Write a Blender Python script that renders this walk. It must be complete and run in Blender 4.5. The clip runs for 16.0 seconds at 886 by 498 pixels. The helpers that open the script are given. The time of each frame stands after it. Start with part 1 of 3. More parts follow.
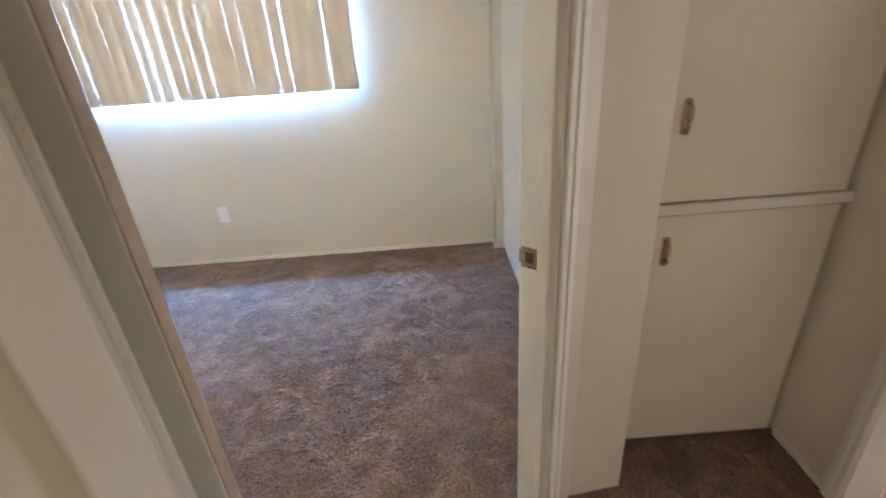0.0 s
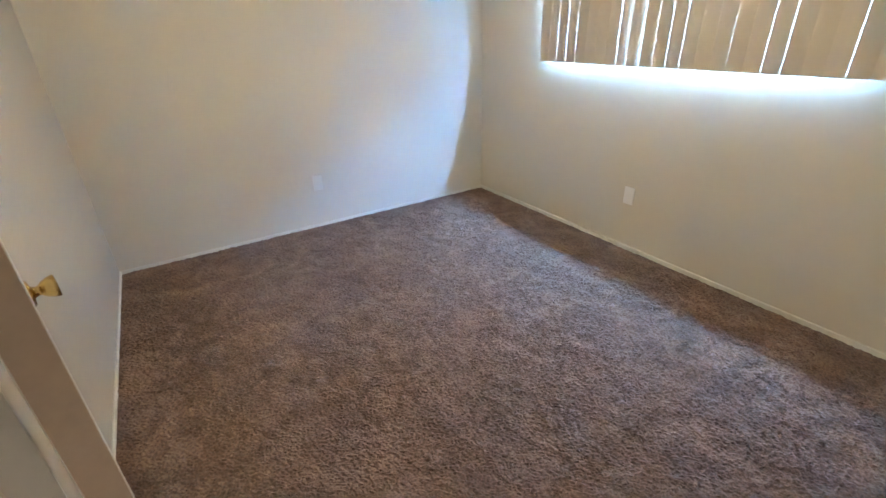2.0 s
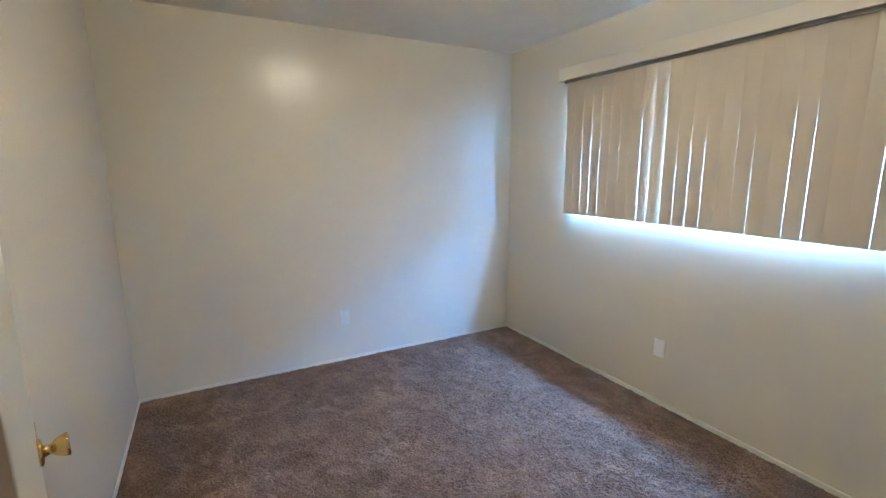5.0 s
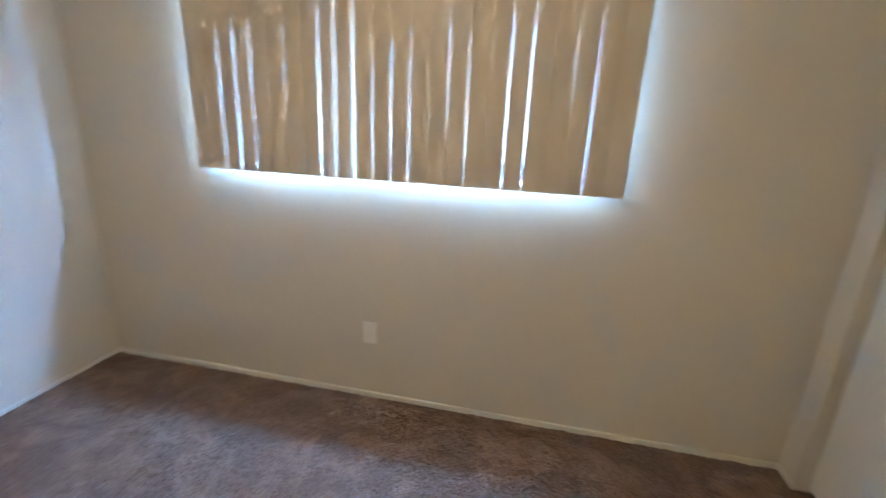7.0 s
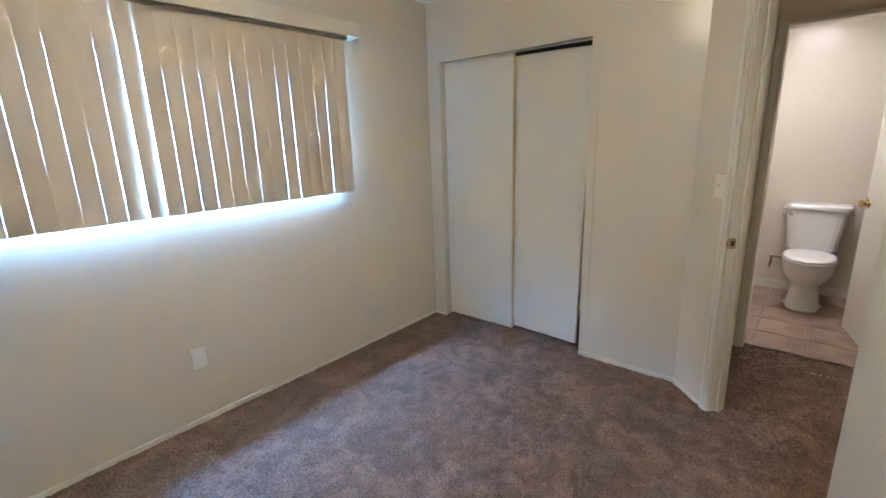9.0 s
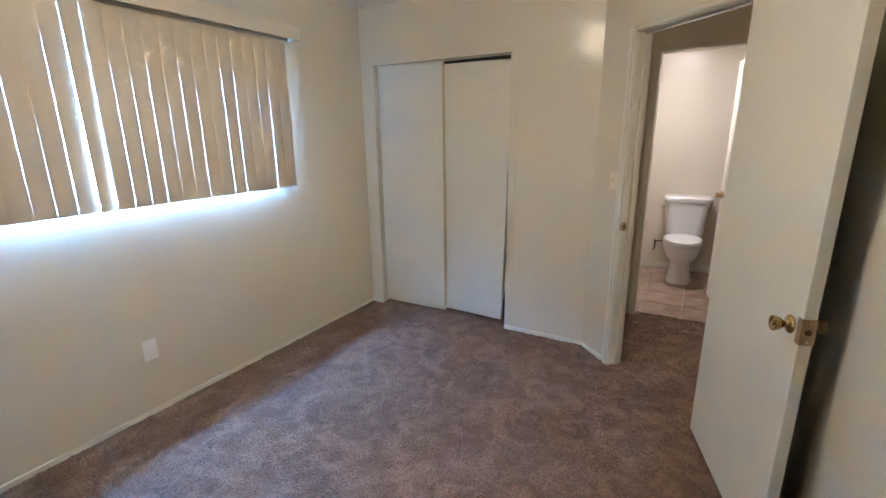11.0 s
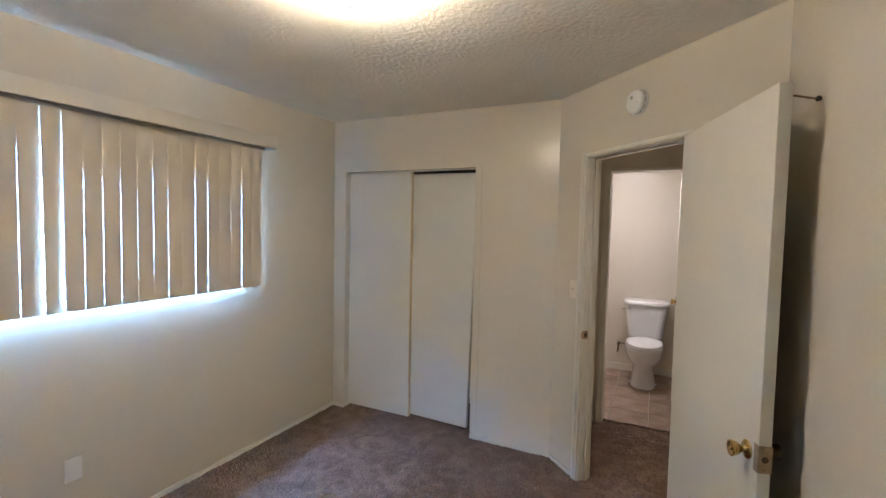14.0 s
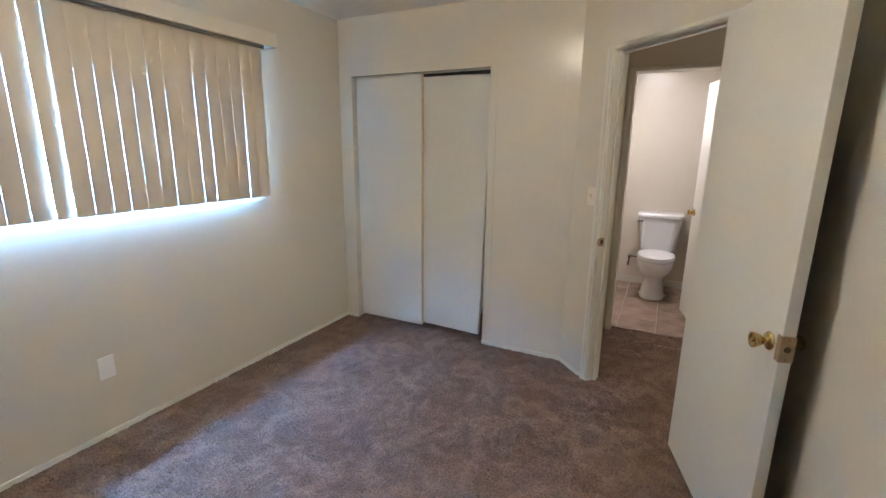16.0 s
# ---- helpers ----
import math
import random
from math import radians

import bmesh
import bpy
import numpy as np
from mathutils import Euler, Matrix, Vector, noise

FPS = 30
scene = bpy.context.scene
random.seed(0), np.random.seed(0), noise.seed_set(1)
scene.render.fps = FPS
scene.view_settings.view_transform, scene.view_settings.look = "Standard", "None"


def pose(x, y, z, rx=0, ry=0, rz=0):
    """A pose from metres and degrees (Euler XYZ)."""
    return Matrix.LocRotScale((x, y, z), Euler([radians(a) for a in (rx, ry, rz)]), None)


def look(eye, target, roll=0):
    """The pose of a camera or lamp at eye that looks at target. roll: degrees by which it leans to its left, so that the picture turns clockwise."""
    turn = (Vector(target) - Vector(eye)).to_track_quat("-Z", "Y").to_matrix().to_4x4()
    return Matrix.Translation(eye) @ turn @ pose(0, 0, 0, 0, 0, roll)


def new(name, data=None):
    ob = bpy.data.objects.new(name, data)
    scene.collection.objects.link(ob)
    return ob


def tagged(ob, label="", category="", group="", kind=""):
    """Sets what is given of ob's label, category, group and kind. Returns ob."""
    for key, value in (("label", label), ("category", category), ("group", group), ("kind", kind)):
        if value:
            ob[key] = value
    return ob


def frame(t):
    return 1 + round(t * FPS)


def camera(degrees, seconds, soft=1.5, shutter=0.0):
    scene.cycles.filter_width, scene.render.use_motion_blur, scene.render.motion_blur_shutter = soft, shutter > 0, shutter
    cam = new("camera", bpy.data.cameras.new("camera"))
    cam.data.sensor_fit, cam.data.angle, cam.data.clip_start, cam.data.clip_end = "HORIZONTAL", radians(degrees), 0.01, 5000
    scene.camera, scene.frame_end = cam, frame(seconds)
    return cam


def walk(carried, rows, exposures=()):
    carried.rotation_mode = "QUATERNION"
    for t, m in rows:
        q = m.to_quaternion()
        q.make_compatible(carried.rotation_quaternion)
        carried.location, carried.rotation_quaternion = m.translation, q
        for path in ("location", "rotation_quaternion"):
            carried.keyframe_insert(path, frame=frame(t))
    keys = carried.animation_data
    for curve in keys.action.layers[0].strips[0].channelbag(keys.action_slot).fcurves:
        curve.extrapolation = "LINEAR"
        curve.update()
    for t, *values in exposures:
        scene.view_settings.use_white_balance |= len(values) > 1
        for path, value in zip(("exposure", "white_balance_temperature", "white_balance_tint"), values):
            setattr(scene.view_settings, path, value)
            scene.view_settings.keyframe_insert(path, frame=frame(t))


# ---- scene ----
cam = camera(89.8, 16.0, shutter=0.3)
PATH = [
    (0, (0.141, -0.01, 1.379), (0.151, 1.801, 0.531), -4.2),
    (0.5, (0.255, 0.184, 1.39), (-0.311, 1.888, 0.51), -4.4),
    (1, (0.233, 0.362, 1.387), (-0.813, 1.813, 0.492), -3.7),
    (1.5, (0.252, 0.508, 1.37), (-1.119, 1.659, 0.478), -2.6),
    (2, (0.302, 0.542, 1.371), (-1.223, 1.482, 0.481), -1.8),
    (2.5, (0.328, 0.54, 1.393), (-1.297, 1.394, 0.6), -1.5),
    (3, (0.347, 0.551, 1.466), (-1.359, 1.402, 0.863), -1.1),
    (3.5, (0.36, 0.541, 1.536), (-1.395, 1.42, 1.15), -0.3),
    (6, (0.081, 0.684, 1.407), (-1.603, 1.696, 1.031), 0.2),
    (6.5, (-0.216, 0.86, 1.382), (-1.557, 2.254, 0.875), 1.7),
    (7, (-0.609, 1.102, 1.428), (-1.009, 2.975, 0.851), 2.5),
    (7.5, (-0.996, 1.044, 1.433), (-0.229, 2.8, 0.86), 0.5),
    (8, (-1.43, 0.795, 1.477), (-0.168, 2.256, 0.956), -1.0),
    (8.5, (-1.876, 0.679, 1.451), (-0.451, 2.002, 0.982), -1.2),
    (9, (-2.162, 0.587, 1.464), (-0.688, 1.849, 0.98), -1.8),
    (11.5, (-2.492, 0.514, 1.498), (-0.756, 1.4, 1.05), 0.3),
    (12, (-2.491, 0.499, 1.541), (-0.717, 1.373, 1.24), 0.8),
    (12.5, (-2.514, 0.522, 1.566), (-0.715, 1.378, 1.391), 1.0),
    (13, (-2.501, 0.501, 1.587), (-0.703, 1.37, 1.487), 1.3),
    (13.5, (-2.518, 0.524, 1.581), (-0.71, 1.376, 1.515), 1.4),
    (14, (-2.487, 0.501, 1.573), (-0.688, 1.369, 1.472), 1.2),
    (14.5, (-2.491, 0.529, 1.542), (-0.687, 1.379, 1.387), 1.1),
    (15, (-2.462, 0.509, 1.531), (-0.678, 1.376, 1.276), 0.8),
    (15.5, (-2.452, 0.527, 1.503), (-0.688, 1.397, 1.139), 0.7),
    (16, (-2.457, 0.562, 1.474), (-0.711, 1.431, 1.028), 0.7),
]
EXPOSURES = ((0.0, 0.94, 5710, 11), (0.5, 0.76, 6110, 11), (1.5, 0.47, 6480, 10), (2.5, 0.48, 6310, 9), (3.5, 0.2, 5760, 8), (6.0, 0.29, 6080, 9), (6.5, 0.28, 6260, 9), (7.0, -0.04, 6800, 14), (7.5, 0.24, 7130, 16), (8.0, 0.3, 6650, 14), (8.5, 0.35, 5960, 11), (9.0, 0.33, 5990, 11), (11.5, 0.33, 6110, 13), (12.5, 0.18, 6160, 14), (13.5, 0.1, 6150, 14), (14.5, 0.13, 6030, 13), (16.0, 0.29, 5960, 12))
walk(cam, [(t, look(eye, target, roll)) for t, eye, target, roll in PATH], EXPOSURES)
SKY_W, HALL_W, BATH_W, LAMP_E = 9900.0, 6.6, 14.0, 49.0

# ---- world, lights ----
world = bpy.data.worlds.new("world")
scene.world = world
world.use_nodes = True
wn = world.node_tree
sky = wn.nodes.new("ShaderNodeTexSky")
sky.sky_type = 'NISHITA'
sky.sun_disc = False
sky.sun_elevation = radians(48)
sky.sun_rotation = radians(150)
wn.nodes["Background"].inputs["Strength"].default_value = 0.10
wn.links.new(sky.outputs["Color"], wn.nodes["Background"].inputs["Color"])

sun = new("sun", bpy.data.lights.new("sun", 'SUN'))
sun.data.energy, sun.data.angle, sun.data.color = 3.0, radians(0.5), (1.0, 0.95, 0.88)
sun.matrix_world = look((2, -4, 6), (0, 0, 0))


def area_lamp(name, eye, target, w, h, watts, colour):
    data = bpy.data.lights.new(name, 'AREA')
    data.shape, data.size, data.size_y, data.energy, data.color = 'RECTANGLE', w, h, watts, colour
    ob = new(name, data)
    ob.matrix_world = look(eye, target)
    return ob


# daylight of the open sky, falling in at the window from above
area_lamp("window_daylight", (1.15, 3.90, 2.35), (1.15, 3.11, 1.76), 6.6, 1.40, SKY_W, (0.175, 0.43, 1.0))
# unseen lamp added at the hall's closed end, for light from the rooms behind
area_lamp("hall_fill_lamp", (0.32, -2.35, 1.0), (0.85, 0, 0.85), 0.8, 1.6, HALL_W, (1.0, 0.80, 0.58))
# unseen lamp added to light the bathroom, under its added ceiling fixture
area_lamp("bathroom_fill_lamp", (1.95, 0.78, 2.31), (1.95, 0.78, 0), 0.28, 0.28, BATH_W, (1.0, 0.90, 0.90))


# ---- materials ----
def material(name, colour, rough=0.5, metal=0.0, vary=0.0, vary_scale=3.0, bump=0.0, bump_scale=60.0, colour2=None,
             fine=0.0, fine_scale=200.0, spec=None, depth=0.004):
    m = bpy.data.materials.new(name)
    m.use_nodes = True
    nt = m.node_tree
    b = nt.nodes["Principled BSDF"]
    b.inputs["Roughness"].default_value = rough
    b.inputs["Metallic"].default_value = metal
    if spec is not None:
        b.inputs["Specular IOR Level"].default_value = spec
    b.inputs["Base Color"].default_value = (*colour, 1)
    tc = nt.nodes.new("ShaderNodeTexCoord")
    if vary > 0:
        n1 = nt.nodes.new("ShaderNodeTexNoise")
        n1.inputs["Scale"].default_value, n1.inputs["Detail"].default_value = vary_scale, 5
        nt.links.new(tc.outputs["Object"], n1.inputs["Vector"])
        n2 = nt.nodes.new("ShaderNodeTexNoise")
        n2.inputs["Scale"].default_value, n2.inputs["Detail"].default_value = vary_scale * 14, 3
        nt.links.new(tc.outputs["Object"], n2.inputs["Vector"])
        add = nt.nodes.new("ShaderNodeMath")
        add.operation = 'MULTIPLY_ADD'
        add.inputs[1].default_value = 0.4
        nt.links.new(n2.outputs["Fac"], add.inputs[0])
        nt.links.new(n1.outputs["Fac"], add.inputs[2])
        ramp = nt.nodes.new("ShaderNodeMapRange")
        ramp.inputs["From Min"].default_value, ramp.inputs["From Max"].default_value = 0.45, 0.95
        nt.links.new(add.outputs[0], ramp.inputs["Value"])
        mix = nt.nodes.new("ShaderNodeMix")
        mix.data_type = 'RGBA'
        c2 = colour2 or tuple(c * (1 - vary) for c in colour)
        mix.inputs[6].default_value = (*colour, 1)
        mix.inputs[7].default_value = (*c2, 1)
        nt.links.new(ramp.outputs[0], mix.inputs[0])
        nt.links.new(mix.outputs[2], b.inputs["Base Color"])
        rr = nt.nodes.new("ShaderNodeMapRange")
        rr.inputs["To Min"].default_value, rr.inputs["To Max"].default_value = rough * 0.9, min(1, rough * 1.15)
        nt.links.new(n1.outputs["Fac"], rr.inputs["Value"])
        nt.links.new(rr.outputs[0], b.inputs["Roughness"])
    if bump > 0:
        n3 = nt.nodes.new("ShaderNodeTexNoise")
        n3.inputs["Scale"].default_value, n3.inputs["Detail"].default_value = bump_scale, 4
        nt.links.new(tc.outputs["Object"], n3.inputs["Vector"])
        bp = nt.nodes.new("ShaderNodeBump")
        bp.inputs["Strength"].default_value, bp.inputs["Distance"].default_value = bump, depth
        nt.links.new(n3.outputs["Fac"], bp.inputs["Height"])
        if fine > 0:
            n4 = nt.nodes.new("ShaderNodeTexNoise")
            n4.inputs["Scale"].default_value, n4.inputs["Detail"].default_value = fine_scale, 2
            nt.links.new(tc.outputs["Object"], n4.inputs["Vector"])
            bp2 = nt.nodes.new("ShaderNodeBump")
            bp2.inputs["Strength"].default_value, bp2.inputs["Distance"].default_value = fine, 0.002
            nt.links.new(n4.outputs["Fac"], bp2.inputs["Height"])
            nt.links.new(bp.outputs["Normal"], bp2.inputs["Normal"])
            nt.links.new(bp2.outputs["Normal"], b.inputs["Normal"])
        else:
            nt.links.new(bp.outputs["Normal"], b.inputs["Normal"])
    return m


WALL = material("wall_paint", (0.725, 0.672, 0.562), 0.235, vary=0.035, vary_scale=1.3, bump=0.10, bump_scale=45, fine=0.05, fine_scale=160)
TRIM = material("trim_paint", (0.74, 0.715, 0.63), 0.32, vary=0.05, vary_scale=6, bump=0.06, bump_scale=90)
DOOR = material("door_paint", (0.74, 0.72, 0.64), 0.34, vary=0.035, vary_scale=2.2, bump=0.05, bump_scale=30, fine=0.04, fine_scale=240)
EDGE = material("bare_panel_edge", (0.78, 0.64, 0.40), 0.5, vary=0.15, vary_scale=6, bump=0.1, bump_scale=80)
# painted door edge; the brown puts its shade into the colour
SHADED_EDGE = material("shaded_door_edge", (0.54, 0.43, 0.32), 0.55, vary=0.25, vary_scale=4, bump=0.1, bump_scale=80)
CEIL = material("ceiling_texture", (0.90, 0.86, 0.775), 0.85, vary=0.06, vary_scale=5, bump=0.6, bump_scale=40, fine=0.6, fine_scale=110, depth=0.011)
PLASTIC = material("white_plastic", (0.86, 0.85, 0.82), 0.35, vary=0.03, vary_scale=20)
VALANCE = material("valance_plastic", (0.75, 0.71, 0.62), 0.4, vary=0.03, vary_scale=8)
IVORY = material("ivory_plastic", (0.83, 0.76, 0.62), 0.4, vary=0.05, vary_scale=30)
DARK = material("dark_parts_and_shade", (0.03, 0.025, 0.02), 0.7, vary=0.2, vary_scale=40)
BRASS = material("polished_brass", (0.70, 0.49, 0.20), 0.22, 1.0, vary=0.25, vary_scale=25)
DARK_BRASS = material("tarnished_and_shaded_brass", (0.16, 0.11, 0.055), 0.42, 1.0, vary=0.3, vary_scale=25)
PULL = material("aged_brass", (0.46, 0.34, 0.22), 0.38, 0.8, vary=0.3, vary_scale=25)
GREY = material("grey_plastic", (0.30, 0.29, 0.26), 0.5, vary=0.1, vary_scale=20)
STEEL = material("galvanised_steel", (0.5, 0.48, 0.45), 0.35, 1.0, vary=0.2, vary_scale=30)
PORC = material("white_porcelain", (0.84, 0.84, 0.83), 0.10, vary=0.015, vary_scale=4)
SEAT = material("toilet_seat_plastic", (0.85, 0.85, 0.84), 0.22, vary=0.015, vary_scale=6)
CHROME = material("chrome", (0.75, 0.75, 0.75), 0.12, 1.0, vary=0.1, vary_scale=30)
ALU = material("window_aluminium", (0.62, 0.62, 0.62), 0.4, 0.9, vary=0.1, vary_scale=10)
CUPB = material("cupboard_paint", (0.74, 0.69, 0.58), 0.34, vary=0.05, vary_scale=2.0, bump=0.07, bump_scale=50)
STUCCO = material("outside_stucco", (0.55, 0.5, 0.43), 0.9, vary=0.1, vary_scale=2, bump=0.5, bump_scale=60)
SOIL = material("outside_ground", (0.25, 0.24, 0.2), 0.95, vary=0.3, vary_scale=0.8, bump=0.5, bump_scale=20)


def carpet_material():
    m = material("brown_carpet", (0.198, 0.129, 0.091), 0.95, vary=0.30, vary_scale=2.3, bump=0.9, bump_scale=130, colour2=(0.147, 0.094, 0.066), fine=0.8, fine_scale=420, spec=0.15)
    nt = m.node_tree
    b = nt.nodes["Principled BSDF"]
    # tuft by tuft light and dark, and broad trodden streaks
    mixed = b.inputs["Base Color"].links[0].from_socket
    tc = nt.nodes["Texture Coordinate"]
    tuft = nt.nodes.new("ShaderNodeTexNoise")
    tuft.inputs["Scale"].default_value, tuft.inputs["Detail"].default_value, tuft.inputs["Roughness"].default_value = 100, 4, 0.75
    streak = nt.nodes.new("ShaderNodeTexNoise")
    streak.inputs["Scale"].default_value, streak.inputs["Detail"].default_value, streak.inputs["Distortion"].default_value = 5.0, 8, 1.6
    for n in (tuft, streak):
        nt.links.new(tc.outputs["Object"], n.inputs["Vector"])
    r1 = nt.nodes.new("ShaderNodeMapRange")
    r1.inputs["From Min"].default_value, r1.inputs["From Max"].default_value, r1.inputs["To Min"].default_value, r1.inputs["To Max"].default_value = 0.32, 0.68, 0.55, 1.45
    r2 = nt.nodes.new("ShaderNodeMapRange")
    r2.inputs["From Min"].default_value, r2.inputs["From Max"].default_value, r2.inputs["To Min"].default_value, r2.inputs["To Max"].default_value = 0.40, 0.64, 0.82, 1.20
    nt.links.new(tuft.outputs["Fac"], r1.inputs["Value"])
    nt.links.new(streak.outputs["Fac"], r2.inputs["Value"])
    mul = nt.nodes.new("ShaderNodeMath")
    mul.operation = 'MULTIPLY'
    nt.links.new(r1.outputs[0], mul.inputs[0])
    nt.links.new(r2.outputs[0], mul.inputs[1])
    vm = nt.nodes.new("ShaderNodeVectorMath")
    vm.operation = 'SCALE'
    nt.links.new(mixed, vm.inputs[0])
    nt.links.new(mul.outputs[0], vm.inputs["Scale"])
    nt.links.new(vm.outputs[0], b.inputs["Base Color"])
    # pile trodden into low ridges
    pile = nt.nodes.new("ShaderNodeTexNoise")
    pile.inputs["Scale"].default_value, pile.inputs["Detail"].default_value, pile.inputs["Distortion"].default_value = 6, 7, 1.2
    nt.links.new(tc.outputs["Object"], pile.inputs["Vector"])
    ridge = nt.nodes.new("ShaderNodeBump")
    ridge.inputs["Strength"].default_value, ridge.inputs["Distance"].default_value = 0.85, 0.04
    nt.links.new(pile.outputs["Fac"], ridge.inputs["Height"])
    nt.links.new(b.inputs["Normal"].links[0].from_socket, ridge.inputs["Normal"])
    nt.links.new(ridge.outputs["Normal"], b.inputs["Normal"])
    b.inputs["Sheen Weight"].default_value = 0.10
    b.inputs["Sheen Roughness"].default_value = 0.5
    b.inputs["Sheen Tint"].default_value = (0.75, 0.68, 0.62, 1)
    return m


CARPET = carpet_material()


def vinyl_material():
    m = material("vinyl_tile", (0.50, 0.38, 0.30), 0.22, vary=0.35, vary_scale=5, bump=0.08, bump_scale=30, colour2=(0.25, 0.160, 0.110))
    nt = m.node_tree
    b = nt.nodes["Principled BSDF"]
    info = nt.nodes.new("ShaderNodeObjectInfo")
    rng = nt.nodes.new("ShaderNodeMapRange")
    rng.inputs["To Min"].default_value, rng.inputs["To Max"].default_value = 0.78, 1.12
    nt.links.new(info.outputs["Random"], rng.inputs["Value"])
    vm = nt.nodes.new("ShaderNodeVectorMath")
    vm.operation = 'SCALE'
    nt.links.new(b.inputs["Base Color"].links[0].from_socket, vm.inputs[0])
    nt.links.new(rng.outputs[0], vm.inputs["Scale"])
    nt.links.new(vm.outputs[0], b.inputs["Base Color"])
    return m


VINYL = vinyl_material()
GROUT = material("tile_joint", (0.37, 0.29, 0.23), 0.6, vary=0.1, vary_scale=20)


VANE = material("vane_pvc", (0.65, 0.58, 0.475), 0.45, vary=0.03, vary_scale=12, bump=0.04, bump_scale=120)


def glass_material():
    m = bpy.data.materials.new("window_glass")
    m.use_nodes = True
    b = m.node_tree.nodes["Principled BSDF"]
    b.inputs["Transmission Weight"].default_value = 1.0
    b.inputs["Roughness"].default_value = 0.02
    b.inputs["IOR"].default_value = 1.45
    b.inputs["Base Color"].default_value = (0.97, 1.0, 0.99, 1)
    return m


GLASS = glass_material()


def glow_material(name, colour, strength):
    m = bpy.data.materials.new(name)
    m.use_nodes = True
    b = m.node_tree.nodes["Principled BSDF"]
    b.inputs["Base Color"].default_value = (0.9, 0.88, 0.82, 1)
    b.inputs["Roughness"].default_value = 0.3
    b.inputs["Emission Color"].default_value = (*colour, 1)
    b.inputs["Emission Strength"].default_value = strength
    return m


SHADE = glow_material("lit_frosted_glass", (1.0, 0.85, 0.63), LAMP_E)
BULB = glow_material("lit_bulb", (1.0, 0.82, 0.56), 400.0)
BATHGLOW = glow_material("added_lamp_glow", (1.0, 0.92, 0.82), 4.0)
OUTSIDE = glow_material("bright_daylight", (0.40, 0.66, 1.0), 22.0)


# ---- builders ----
def mesh_of(bm, name, material_, smooth=False):
    me = bpy.data.meshes.new(name)
    bmesh.ops.recalc_face_normals(bm, faces=bm.faces)
    bm.to_mesh(me)
    bm.free()
    me.materials.append(material_)
    if smooth:
        for p in me.polygons:
            p.use_smooth = True
    return me


def part(name, bm, material_, parent=None, label="", m=None, smooth=False):
    ob = new(name, mesh_of(bm, name, material_, smooth))
    if parent is not None:
        ob.parent = parent
    if m is not None:
        ob.matrix_basis = m
    if label:
        ob["label"] = label
    return ob


def thing(name, m, label, category, group=""):
    ob = new(name)
    ob.empty_display_size = 0.05
    ob.matrix_basis = m
    return tagged(ob, label, category, group)


def add_box(bm, x0, x1, y0, y1, z0, z1, bevel=0.0, seg=2):
    r = bmesh.ops.create_cube(bm, size=1.0, matrix=Matrix.LocRotScale(((x0 + x1) / 2, (y0 + y1) / 2, (z0 + z1) / 2), None, (x1 - x0, y1 - y0, z1 - z0)))
    if bevel > 0:
        edges = list({e for v in r["verts"] for e in v.link_edges})
        bmesh.ops.bevel(bm, geom=edges, offset=bevel, segments=seg, profile=0.5, affect='EDGES')
    return bm


def box(x0, x1, y0, y1, z0, z1, bevel=0.0, seg=2):
    return add_box(bmesh.new(), x0, x1, y0, y1, z0, z1, bevel, seg)


def add_lathe(bm, profile, n=28, m=None):
    """Turns (radius, height) pairs about z; closes the ends that lie off the axis."""
    m = m or Matrix.Identity(4)
    rings = []
    for r, z in profile:
        rings.append([bm.verts.new(m @ Vector((r * math.cos(2 * math.pi * i / n), r * math.sin(2 * math.pi * i / n), z))) for i in range(n)])
    for a, b in zip(rings, rings[1:]):
        for i in range(n):
            bm.faces.new((a[i], a[(i + 1) % n], b[(i + 1) % n], b[i]))
    bm.faces.new(rings[0][::-1])
    bm.faces.new(rings[-1])
    return bm


def lathe(profile, n=28, m=None):
    return add_lathe(bmesh.new(), profile, n, m)


def add_tube(bm, pts, r, n=10):
    pts = [Vector(p) for p in pts]
    rings = []
    for i, p in enumerate(pts):
        d = (pts[min(i + 1, len(pts) - 1)] - pts[max(i - 1, 0)]).normalized()
        q = d.to_track_quat('Z', 'Y')
        rings.append([bm.verts.new(p + q @ Vector((r * math.cos(2 * math.pi * k / n), r * math.sin(2 * math.pi * k / n), 0))) for k in range(n)])
    for a, b in zip(rings, rings[1:]):
        for k in range(n):
            bm.faces.new((a[k], a[(k + 1) % n], b[(k + 1) % n], b[k]))
    bm.faces.new(rings[0][::-1])
    bm.faces.new(rings[-1])
    return bm


def add_loft(bm, sections):
    """Skins closed rings of equal length and caps both ends."""
    rings = [[bm.verts.new(p) for p in s] for s in sections]
    n = len(rings[0])
    for a, b in zip(rings, rings[1:]):
        for k in range(n):
            bm.faces.new((a[k], a[(k + 1) % n], b[(k + 1) % n], b[k]))
    bm.faces.new(rings[0][::-1])
    bm.faces.new(rings[-1])
    return bm


